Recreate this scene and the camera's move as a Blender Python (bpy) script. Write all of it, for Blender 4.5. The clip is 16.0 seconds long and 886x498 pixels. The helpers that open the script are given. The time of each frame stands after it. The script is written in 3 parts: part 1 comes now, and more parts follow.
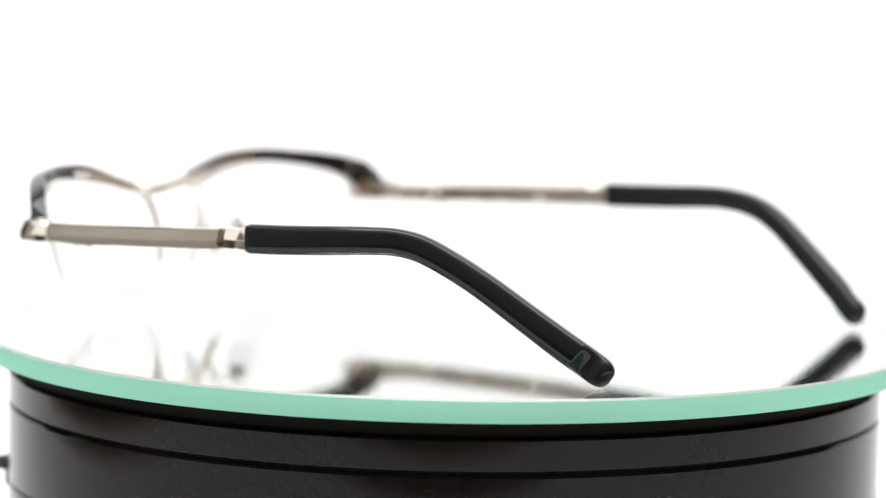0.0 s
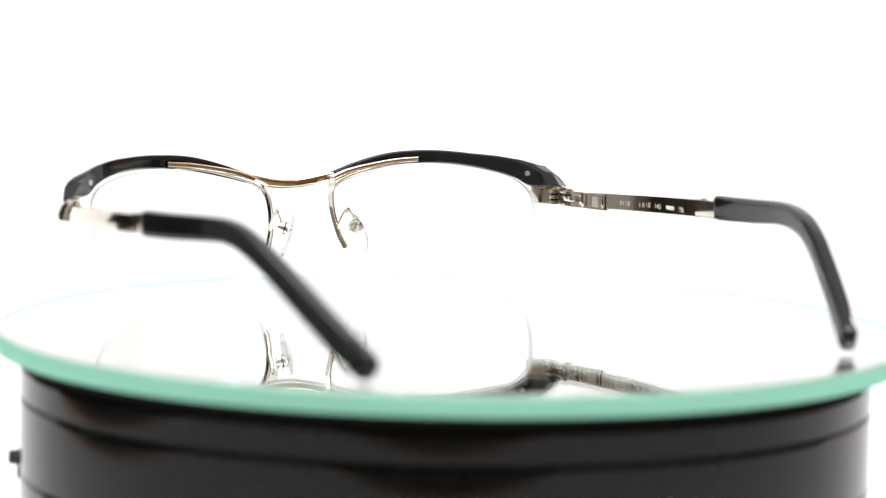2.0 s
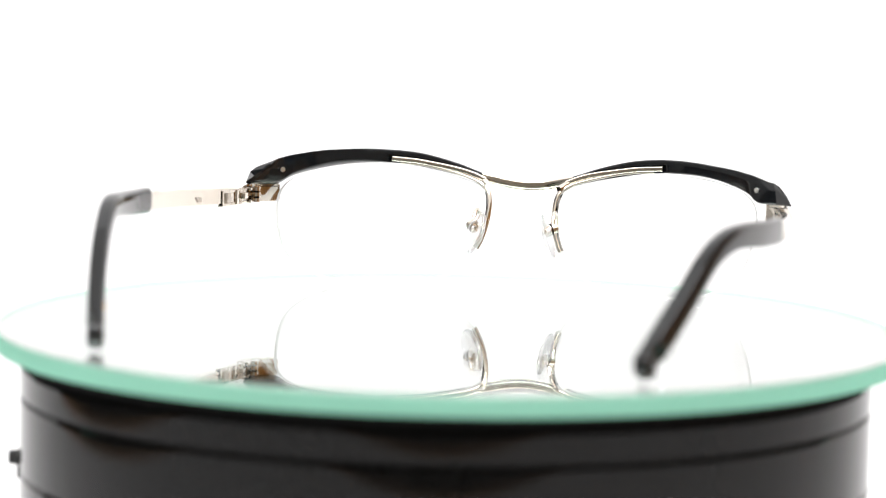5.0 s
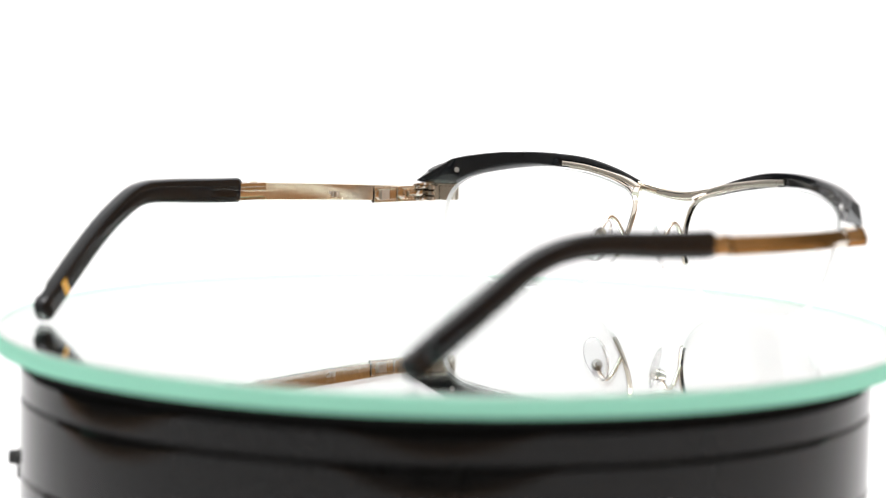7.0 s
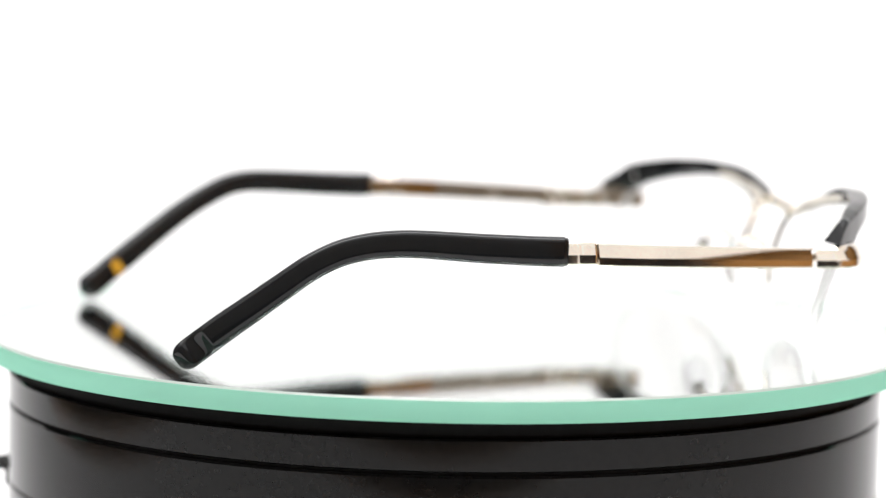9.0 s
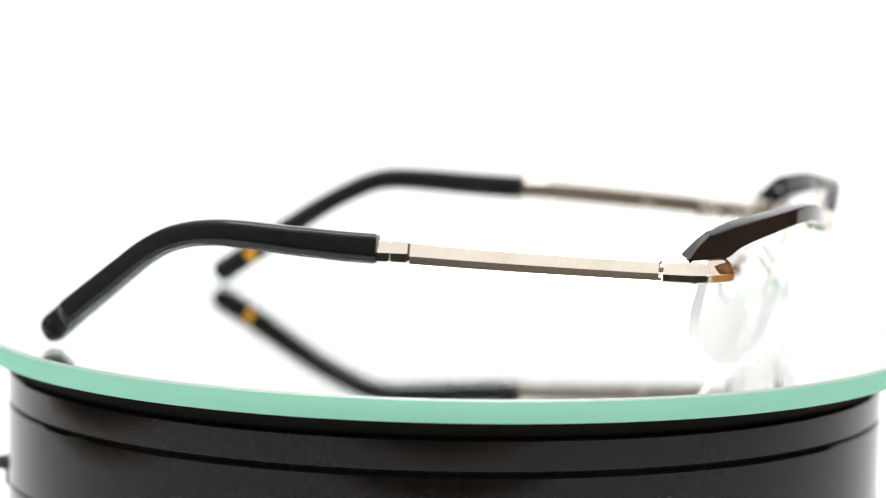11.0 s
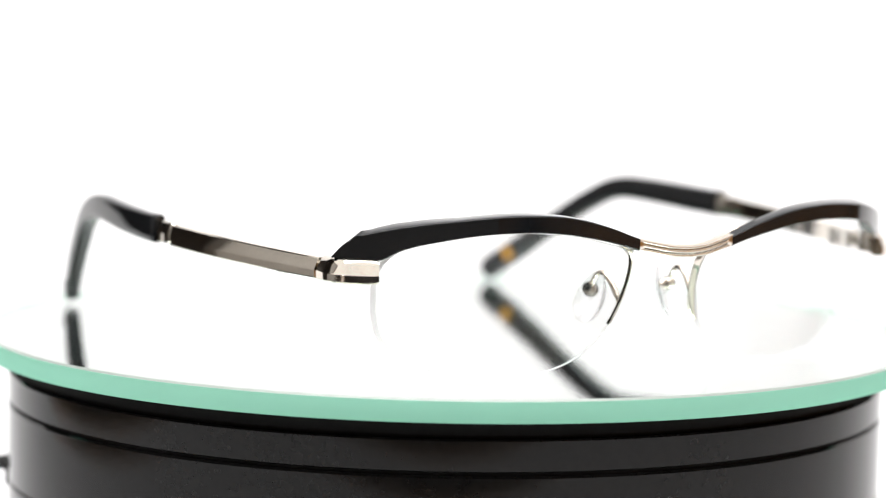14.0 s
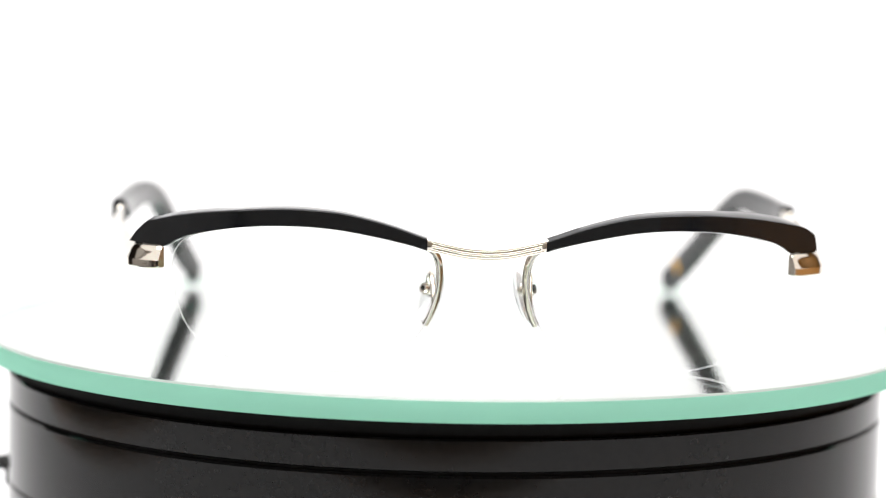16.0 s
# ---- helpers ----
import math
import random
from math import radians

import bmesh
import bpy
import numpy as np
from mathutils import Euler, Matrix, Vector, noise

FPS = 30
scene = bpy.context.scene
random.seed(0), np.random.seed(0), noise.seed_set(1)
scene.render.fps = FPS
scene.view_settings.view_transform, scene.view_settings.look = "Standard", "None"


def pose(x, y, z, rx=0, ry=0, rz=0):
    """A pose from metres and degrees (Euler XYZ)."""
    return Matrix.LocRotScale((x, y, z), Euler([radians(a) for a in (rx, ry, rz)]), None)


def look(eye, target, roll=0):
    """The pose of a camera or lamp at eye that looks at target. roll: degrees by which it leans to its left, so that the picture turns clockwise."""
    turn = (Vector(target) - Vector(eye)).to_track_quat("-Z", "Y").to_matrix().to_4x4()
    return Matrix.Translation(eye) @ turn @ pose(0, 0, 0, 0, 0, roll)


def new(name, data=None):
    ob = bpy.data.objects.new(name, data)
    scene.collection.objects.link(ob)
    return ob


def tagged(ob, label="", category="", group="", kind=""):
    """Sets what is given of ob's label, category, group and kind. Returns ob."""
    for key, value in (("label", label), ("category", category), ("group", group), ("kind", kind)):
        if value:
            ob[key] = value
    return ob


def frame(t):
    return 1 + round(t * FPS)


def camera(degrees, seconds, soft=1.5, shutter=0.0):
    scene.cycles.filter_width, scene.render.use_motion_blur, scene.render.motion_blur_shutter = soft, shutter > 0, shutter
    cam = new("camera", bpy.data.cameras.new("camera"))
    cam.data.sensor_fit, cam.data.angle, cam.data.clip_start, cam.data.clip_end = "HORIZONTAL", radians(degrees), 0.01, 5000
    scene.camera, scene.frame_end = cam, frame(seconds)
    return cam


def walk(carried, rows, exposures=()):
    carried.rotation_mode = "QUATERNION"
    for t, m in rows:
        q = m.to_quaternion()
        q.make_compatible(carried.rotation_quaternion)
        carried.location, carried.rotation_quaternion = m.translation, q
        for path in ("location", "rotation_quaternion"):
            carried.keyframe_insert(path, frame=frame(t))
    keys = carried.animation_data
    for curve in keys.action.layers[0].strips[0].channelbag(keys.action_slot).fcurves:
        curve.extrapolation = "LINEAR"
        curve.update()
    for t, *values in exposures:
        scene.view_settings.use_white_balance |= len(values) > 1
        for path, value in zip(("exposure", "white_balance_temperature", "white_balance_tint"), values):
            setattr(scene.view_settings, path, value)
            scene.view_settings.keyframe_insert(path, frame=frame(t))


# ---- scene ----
# ---- camera: stands on a tripod; it breathes by a few millimetres as the focus is pulled ----
cam = camera(17.18, 16.0, soft=1.15)
NEAR = look((0.0, -0.6800, 0.09041), (-0.00190, -0.04357, 0.02292), 1.175)
FAR = look((0.0, -0.6967, 0.09192), (-0.00208, -0.06025, 0.02463), 1.175)
walk(cam, [(0.0, NEAR), (0.5, NEAR), (1.03, NEAR), (1.37, FAR), (2.0, FAR), (4.5, FAR), (7.5, FAR), (8.03, FAR), (8.2, NEAR),
           (9.0, NEAR), (12.0, NEAR), (16.0, NEAR)])

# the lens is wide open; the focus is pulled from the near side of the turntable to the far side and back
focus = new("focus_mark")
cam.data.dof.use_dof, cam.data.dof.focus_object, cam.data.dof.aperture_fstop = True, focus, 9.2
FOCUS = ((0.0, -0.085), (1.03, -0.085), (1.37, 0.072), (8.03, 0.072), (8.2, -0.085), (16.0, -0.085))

# ---- light: a studio with a big overhead softbox and a second one on the paper sweep ----
world = bpy.data.worlds.new("studio")
world.use_nodes = True
world.node_tree.nodes["Background"].inputs[0].default_value = (0.9, 0.95, 1.0, 1)
world.node_tree.nodes["Background"].inputs[1].default_value = 0.05
scene.world = world


def softbox(name, eye, target, wide, deep, watts, colour):
    lamp = bpy.data.lights.new(name, "AREA")
    lamp.shape, lamp.size, lamp.size_y, lamp.energy, lamp.color = "RECTANGLE", wide, deep, watts, colour
    ob = new(name, lamp)
    ob.matrix_world = look(eye, target)
    return ob


softbox("overhead_softbox", (0.0, -0.60, 1.08), (0.0, -0.50, 0.0), 3.4, 2.4, 26.8, (1.0, 0.985, 0.965))
softbox("backdrop_softbox", (0.0, -0.25, 1.05), (0.0, 0.55, 0.10), 1.5, 0.5, 15.5, (0.97, 0.985, 1.0))
scene.view_settings.exposure = 0.0


# ---- materials ----
def material(name, colour, rough, metal=0.0, grain=0.0, grain_size=400.0, rough_vary=0.0, bump=0.0, transmission=0.0, ior=1.5,
             coat=0.0, stain=0.0, stain_size=25.0, specular=0.5):
    """A surface with colour variation at two scales, uneven gloss and fine relief."""
    m = bpy.data.materials.new(name)
    m.use_nodes = True
    nt = m.node_tree
    b = nt.nodes["Principled BSDF"]
    b.inputs["Base Color"].default_value = (*colour, 1)
    b.inputs["Roughness"].default_value = rough
    b.inputs["Metallic"].default_value = metal
    b.inputs["Transmission Weight"].default_value = transmission
    b.inputs["IOR"].default_value = ior
    b.inputs["Coat Weight"].default_value = coat
    b.inputs["Specular IOR Level"].default_value = specular
    b.inputs["Coat Roughness"].default_value = 0.03
    if grain or rough_vary or bump or stain:
        co = nt.nodes.new("ShaderNodeTexCoord")
        fine = nt.nodes.new("ShaderNodeTexNoise")
        fine.inputs["Scale"].default_value = grain_size
        fine.inputs["Detail"].default_value = 3
        broad = nt.nodes.new("ShaderNodeTexNoise")
        broad.inputs["Scale"].default_value = stain_size
        broad.inputs["Detail"].default_value = 4
        for n in (fine, broad):
            nt.links.new(co.outputs["Object"], n.inputs["Vector"])
        if grain or stain:
            last = None
            for n, amount in ((fine, grain), (broad, stain)):
                mr = nt.nodes.new("ShaderNodeMapRange")
                mr.inputs["From Min"].default_value, mr.inputs["From Max"].default_value = 0.3, 0.7
                mr.inputs["To Min"].default_value, mr.inputs["To Max"].default_value = 1 - amount, 1 + amount
                nt.links.new(n.outputs["Fac"], mr.inputs["Value"])
                mix = nt.nodes.new("ShaderNodeVectorMath")
                mix.operation = "SCALE"
                mix.inputs[0].default_value = colour
                if last:
                    nt.links.new(last, mix.inputs[0])
                nt.links.new(mr.outputs["Result"], mix.inputs["Scale"])
                last = mix.outputs["Vector"]
            nt.links.new(last, b.inputs["Base Color"])
        if rough_vary:
            mr = nt.nodes.new("ShaderNodeMapRange")
            mr.inputs["To Min"].default_value, mr.inputs["To Max"].default_value = max(0, rough - rough_vary), rough + rough_vary
            nt.links.new(broad.outputs["Fac"], mr.inputs["Value"])
            nt.links.new(mr.outputs["Result"], b.inputs["Roughness"])
        if bump:
            bp = nt.nodes.new("ShaderNodeBump")
            bp.inputs["Strength"].default_value = bump
            bp.inputs["Distance"].default_value = 0.0002
            nt.links.new(fine.outputs["Fac"], bp.inputs["Height"])
            nt.links.new(bp.outputs["Normal"], b.inputs["Normal"])
    return m


def frosted(name, colour, through_share=0.5):
    """Ground glass: part of the light is thrown back, part let through, both scattered."""
    m = bpy.data.materials.new(name)
    m.use_nodes = True
    nt = m.node_tree
    nt.nodes.clear()
    out, mix = nt.nodes.new("ShaderNodeOutputMaterial"), nt.nodes.new("ShaderNodeMixShader")
    a, b = nt.nodes.new("ShaderNodeBsdfDiffuse"), nt.nodes.new("ShaderNodeBsdfTranslucent")
    grain = nt.nodes.new("ShaderNodeTexNoise")
    grain.inputs["Scale"].default_value = 500
    ramp = nt.nodes.new("ShaderNodeMixRGB")
    ramp.inputs[1].default_value = (*[c * 0.94 for c in colour], 1)
    ramp.inputs[2].default_value = (*colour, 1)
    nt.links.new(grain.outputs["Fac"], ramp.inputs[0])
    for k, n in ((1, a), (2, b)):
        nt.links.new(ramp.outputs[0], n.inputs["Color"])
        nt.links.new(n.outputs[0], mix.inputs[k])
    mix.inputs[0].default_value = through_share
    nt.links.new(mix.outputs[0], out.inputs["Surface"])
    return m


def clear_soft(name):
    """Clear soft plastic: mostly see-through, glossy, a little milky."""
    m = bpy.data.materials.new(name)
    m.use_nodes = True
    nt = m.node_tree
    nt.nodes.clear()
    out = nt.nodes.new("ShaderNodeOutputMaterial")
    clear, glass, milk = nt.nodes.new("ShaderNodeBsdfTransparent"), nt.nodes.new("ShaderNodeBsdfGlass"), nt.nodes.new("ShaderNodeBsdfTranslucent")
    glass.inputs["IOR"].default_value, glass.inputs["Roughness"].default_value = 1.42, 0.0
    glass.inputs["Color"].default_value = (0.93, 0.93, 0.94, 1)
    milk.inputs["Color"].default_value = (0.95, 0.96, 0.96, 1)
    noise, bump = nt.nodes.new("ShaderNodeTexNoise"), nt.nodes.new("ShaderNodeBump")
    noise.inputs["Scale"].default_value = 260
    bump.inputs["Strength"].default_value, bump.inputs["Distance"].default_value = 0.08, 0.0003
    nt.links.new(noise.outputs["Fac"], bump.inputs["Height"])
    nt.links.new(bump.outputs["Normal"], glass.inputs["Normal"])
    a, b = nt.nodes.new("ShaderNodeMixShader"), nt.nodes.new("ShaderNodeMixShader")
    a.inputs[0].default_value, b.inputs[0].default_value = 0.55, 0.01
    nt.links.new(clear.outputs[0], a.inputs[1])
    nt.links.new(glass.outputs[0], a.inputs[2])
    nt.links.new(a.outputs[0], b.inputs[1])
    nt.links.new(milk.outputs[0], b.inputs[2])
    nt.links.new(b.outputs[0], out.inputs["Surface"])
    return m


ACETATE = material("black_acetate", (0.008, 0.009, 0.0105), 0.045, grain=0.2, rough_vary=0.03, bump=0.004, grain_size=900, specular=0.42)
GOLD = material("champagne_gold", (0.775, 0.72, 0.64), 0.06, metal=1.0, grain=0.03, rough_vary=0.05, bump=0.02, grain_size=1500, stain=0.05, stain_size=120)
PRINT = material("white_print", (0.8, 0.8, 0.78), 0.5, grain=0.05)
ETCH = material("etched_metal", (0.78, 0.72, 0.66), 0.4, metal=1.0, grain=0.1)
AMBER = material("amber_inlay", (0.64, 0.32, 0.025), 0.15, grain=0.25, grain_size=900, coat=0.5)
LENS = material("clear_coated_lens", (0.990, 0.985, 0.985), 0.0, transmission=1.0, ior=1.28)
LENS_EDGE = frosted("frosted_lens_edge", (0.99, 0.99, 0.99), 0.8)
SILICONE = clear_soft("clear_silicone")
DARK = material("dark_recess", (0.006, 0.006, 0.006), 0.6, specular=0.1, grain=0.2)
SATIN = material("satin_silver_metal", (0.95, 0.90, 0.87), 0.45, metal=1.0, grain=0.03, bump=0.02, grain_size=1500, stain=0.05, stain_size=150)
STEEL = material("steel_screw", (0.82, 0.81, 0.80), 0.3, metal=1.0, grain=0.05)
GLASS = material("disc_glass", (0.97, 1.0, 0.985), 0.0, transmission=1.0, ior=1.5)
MIRROR = material("silvering", (0.90, 0.95, 0.93), 0.0, metal=1.0)
EDGE = frosted("ground_green_glass_edge", (0.36, 0.74, 0.575))
CHAMFER = material("polished_chamfer", (0.40, 0.46, 0.42), 0.2, grain=0.04)
BODY = material("black_gloss_plastic", (0.007, 0.0068, 0.0068), 0.035, specular=0.22, grain=0.15, rough_vary=0.015, bump=0.015, grain_size=600, stain=0.2)
MATTE = material("black_matte_plastic", (0.014, 0.014, 0.014), 0.5, grain=0.2, bump=0.05)
PAPER = material("white_paper", (0.88, 0.88, 0.89), 0.7, grain=0.01, bump=0.02, stain=0.01, stain_size=3)
# orange-brown for unseen walls that tint the lower gold facets by reflection
WALL_ORANGE = material("orange_reflected_wall", (0.54, 0.29, 0.10), 0.5, grain=0.1, grain_size=60, stain=0.2, stain_size=3)
# dark tone for unseen walls, so gloss and metal mirror a dark gap
WALL = material("dark_reflected_wall", (0.16, 0.15, 0.14), 0.7, grain=0.05, stain=0.15, stain_size=2)
# pale tone for the unseen left wall that the gold mirrors
WALL_PALE = material("pale_reflected_wall", (0.66, 0.66, 0.65), 0.7, grain=0.03, stain=0.06, stain_size=2)
# tan tone for the unseen wall behind the camera, mirrored in the gold
WALL_BEIGE = material("beige_reflected_wall", (0.52, 0.48, 0.42), 0.7, grain=0.03, stain=0.08, stain_size=2)
# for the unseen low bands that darken what the black base mirrors
DARK_BAND = material("dark_reflected_band", (0.055, 0.055, 0.06), 0.6, grain=0.05, stain=0.15, stain_size=2)
CEILING = material("ceiling_paint", (0.7, 0.7, 0.69), 0.8, grain=0.02)
FLOOR = material("brown_floor", (0.24, 0.15, 0.08), 0.5, grain=0.1, stain=0.1, stain_size=3)
WOOD = material("honey_oak", (0.50, 0.25, 0.075), 0.35, grain=0.15, grain_size=120, stain=0.25, stain_size=9, rough_vary=0.1)

MM = 0.001


# ---- mesh helpers (millimetres) ----
def finish(name, bm, mat, parent=None, label="", sharp=38):
    bmesh.ops.recalc_face_normals(bm, faces=bm.faces[:])
    me = bpy.data.meshes.new(name)
    bm.to_mesh(me)
    bm.free()
    for p in me.polygons:
        p.use_smooth = True
    me.set_sharp_from_angle(angle=radians(sharp))
    me.materials.append(mat)
    ob = new(name, me)
    if parent:
        ob.parent = parent
    return tagged(ob, label)


def part(name, bm, mat, parent, label="", sharp=38):
    return finish(name, bm, mat, parent, label, sharp)


def loft(rings, caps=True, closed=False, bm=None):
    """Skin rings of equal count (points in millimetres)."""
    bm = bm or bmesh.new()
    vs = [[bm.verts.new([c * MM for c in p]) for p in ring] for ring in rings]
    n = len(rings[0])
    pairs = list(zip(vs, vs[1:])) + ([(vs[-1], vs[0])] if closed else [])
    for a, b in pairs:
        for i in range(n):
            j = (i + 1) % n
            bm.faces.new((a[i], a[j], b[j], b[i]))
    if caps and not closed:
        bm.faces.new(vs[0])
        bm.faces.new(vs[-1])
    return bm


def round_rect(w, h, r, n=4):
    """Corner points of a rounded rectangle, counter-clockwise."""
    r = min(r, w / 2 - 1e-4, h / 2 - 1e-4)
    out = []
    for cx, cy, a0 in ((w / 2 - r, h / 2 - r, 0), (-w / 2 + r, h / 2 - r, 90), (-w / 2 + r, -h / 2 + r, 180), (w / 2 - r, -h / 2 + r, 270)):
        for k in range(n + 1):
            a = radians(a0 + 90 * k / n)
            out.append((cx + r * math.cos(a), cy + r * math.sin(a)))
    return out


def smooth(xs, ys, x):
    """Cubic Hermite through the given values."""
    xs, ys = list(xs), list(ys)
    i = min(max(np.searchsorted(xs, x) - 1, 0), len(xs) - 2)

    def slope(k):
        a, b = max(k - 1, 0), min(k + 1, len(xs) - 1)
        return (ys[b] - ys[a]) / (xs[b] - xs[a])
    h = xs[i + 1] - xs[i]
    t = min(max((x - xs[i]) / h, 0), 1)
    return ((2 * t ** 3 - 3 * t * t + 1) * ys[i] + (t ** 3 - 2 * t * t + t) * h * slope(i)
            + (-2 * t ** 3 + 3 * t * t) * ys[i + 1] + (t ** 3 - t * t) * h * slope(i + 1))


def spline(points, n):
    """n + 1 points on a smooth curve through the given ones, by chord length."""
    pts = [Vector(p) for p in points]
    d = [0.0]
    for a, b in zip(pts, pts[1:]):
        d.append(d[-1] + (b - a).length)
    return [Vector([smooth(d, [p[k] for p in pts], d[-1] * i / n) for k in range(3)]) for i in range(n + 1)]


def sweep(points, profiles, up=(0, 0, 1), caps=True, closed=False, bm=None):
    """Carry a profile (or one a point) along points; its first axis lies to the side, its second along up."""
    rings, up = [], Vector(up)
    for i, p in enumerate(points):
        a, b = points[max(i - 1, 0)], points[min(i + 1, len(points) - 1)]
        if closed:
            a, b = points[i - 1], points[(i + 1) % len(points)]
        t = (b - a).normalized()
        side = t.cross(up).normalized()
        top = side.cross(t).normalized()
        prof = profiles[i] if isinstance(profiles[0], list) else profiles
        rings.append([p + side * u + top * v for u, v in prof])
    return loft(rings, caps, closed, bm)


def ring_of(radius_z, n=192):
    """Rings of a lathe from (radius, z) pairs."""
    return [[(r * math.cos(2 * math.pi * k / n), r * math.sin(2 * math.pi * k / n), z) for k in range(n)] for r, z in radius_z]


def lathe(radius_z, n=192, caps=True):
    return loft(ring_of(radius_z, n), caps)


def disk_profile(r, n=10):
    return [(r * math.cos(2 * math.pi * k / n), r * math.sin(2 * math.pi * k / n)) for k in range(n)]


def box(lo, hi, bevel=0.0, bm=None):
    bm = bm or bmesh.new()
    made = bmesh.ops.create_cube(bm, size=1.0)["verts"]
    for v in made:
        v.co = [(lo[k] + (v.co[k] + 0.5) * (hi[k] - lo[k])) * MM for k in range(3)]
    if bevel:
        edges = list({e for v in made for e in v.link_edges})
        bmesh.ops.bevel(bm, geom=edges, offset=bevel * MM, segments=2, profile=0.5, affect="EDGES")
    return bm


def mirrored(points, side):
    return [Vector((p[0] * side, p[1], p[2])) for p in points]


# ---- the studio: the room is unseen, its walls placed and toned for reflections ----
def studio():
    def slab(name, lo, hi, mat, label, category):
        ob = finish(name, box([c * 1000 for c in lo], [c * 1000 for c in hi]), mat)
        return tagged(ob, label, category, kind="structure")
    slab("floor", (-3.1, -2.1, -0.97), (2.0, 2.6, -0.87), FLOOR, "dull brown studio floor", "floor")
    slab("ceiling", (-3.1, -2.1, 2.2), (2.0, 2.6, 2.3), CEILING, "white painted studio ceiling", "ceiling")
    slab("wall_north", (-3.0, 2.5, -0.87), (1.9, 2.6, 2.2), WALL, "unseen dark taupe wall closing the room, kept dark for reflections", "wall")
    slab("wall_south", (-1.8, -2.1, -0.87), (1.2, -2.0, 2.2), WALL_BEIGE, "unseen beige wall behind the camera, toned to lighten reflections", "wall")
    # unseen orange stretch, added where the temple facets mirror the right side
    slab("wall_south_east", (1.2, -2.1, -0.87), (1.9, -2.0, 2.2), WALL_ORANGE, "unseen honey-coloured wall, added for orange reflections", "wall")
    slab("wall_west", (-3.1, 0.60, -0.87), (-3.0, 2.6, 2.2), WALL, "unseen dark taupe wall closing the room, kept dark for reflections", "wall")
    # unseen pale wall, works as a reflector; its end is set by reflection angle
    slab("wall_west_front", (-1.9, -2.1, -0.87), (-1.8, 0.50, 2.2), WALL_PALE, "unseen pale grey wall, added to brighten reflections in the temples", "wall")
    # unseen return wall, added to open a dark gap beside the paper's reflection
    slab("wall_dark_return", (-3.1, 0.50, -0.87), (-1.8, 0.60, 2.2), WALL, "unseen dark taupe return wall, added for a dark gap in reflections", "wall")
    slab("wall_east", (1.9, -2.1, -0.87), (2.0, 2.6, 2.2), WALL_ORANGE, "unseen honey-coloured wall, added for orange reflections", "wall")
    # unseen dark bands, added so the turntable body reflects dark below the walls
    for name, lo, hi in (("dark_band_west", (-1.8, -2.0, -0.87), (-1.785, 0.5, -0.30)), ("dark_band_south", (-1.785, -2.0, -0.87), (1.885, -1.985, -0.30)),
                         ("dark_band_east", (1.885, -1.985, -0.87), (1.9, 2.5, -0.30))):
        slab(name, lo, hi, DARK_BAND, "unseen dark band low on the wall, added to darken reflections", "wainscot")
    # the paper: flat on the table, then curving up behind
    line = [(-600.0, TABLE), (250.0, TABLE)]
    for k in range(1, 17):
        a = radians(90 * k / 16)
        line.append((250 + 300 * math.sin(a), TABLE + 300 * (1 - math.cos(a))))
    line.append((550.0, 1250.0))
    rings = []
    for x in (-620.0, 720.0):
        rings.append([(x, y, z) for y, z in line] + [(x, y + (1 if z > TABLE + 1 else 0), z - (1 if z < TABLE + 300 else 0)) for y, z in reversed(line)])
    tagged(finish("backdrop", loft(rings), PAPER), "seamless white paper sweep curving up behind the turntable", "backdrop", kind="structure")


def work_table():
    root = tagged(new("table"), "unseen honey-coloured table added under the paper, tinting reflections orange", "table")
    root.location = (0, 0, -0.87)
    h = 870 + TABLE - 1.2
    # hidden by the paper; runs far right so the gold mirrors orange
    part("tabletop", box((-650, -625, h - 32), (1700, 600, h), 4), WOOD, root)
    for x in (-600, 1650):
        for y in (-575, 550):
            part("leg", box((x - 32, y - 32, 0), (x + 32, y + 32, h - 32), 3), WOOD, root)
    return root


TABLE = -120.0   # height of the paper under the turntable


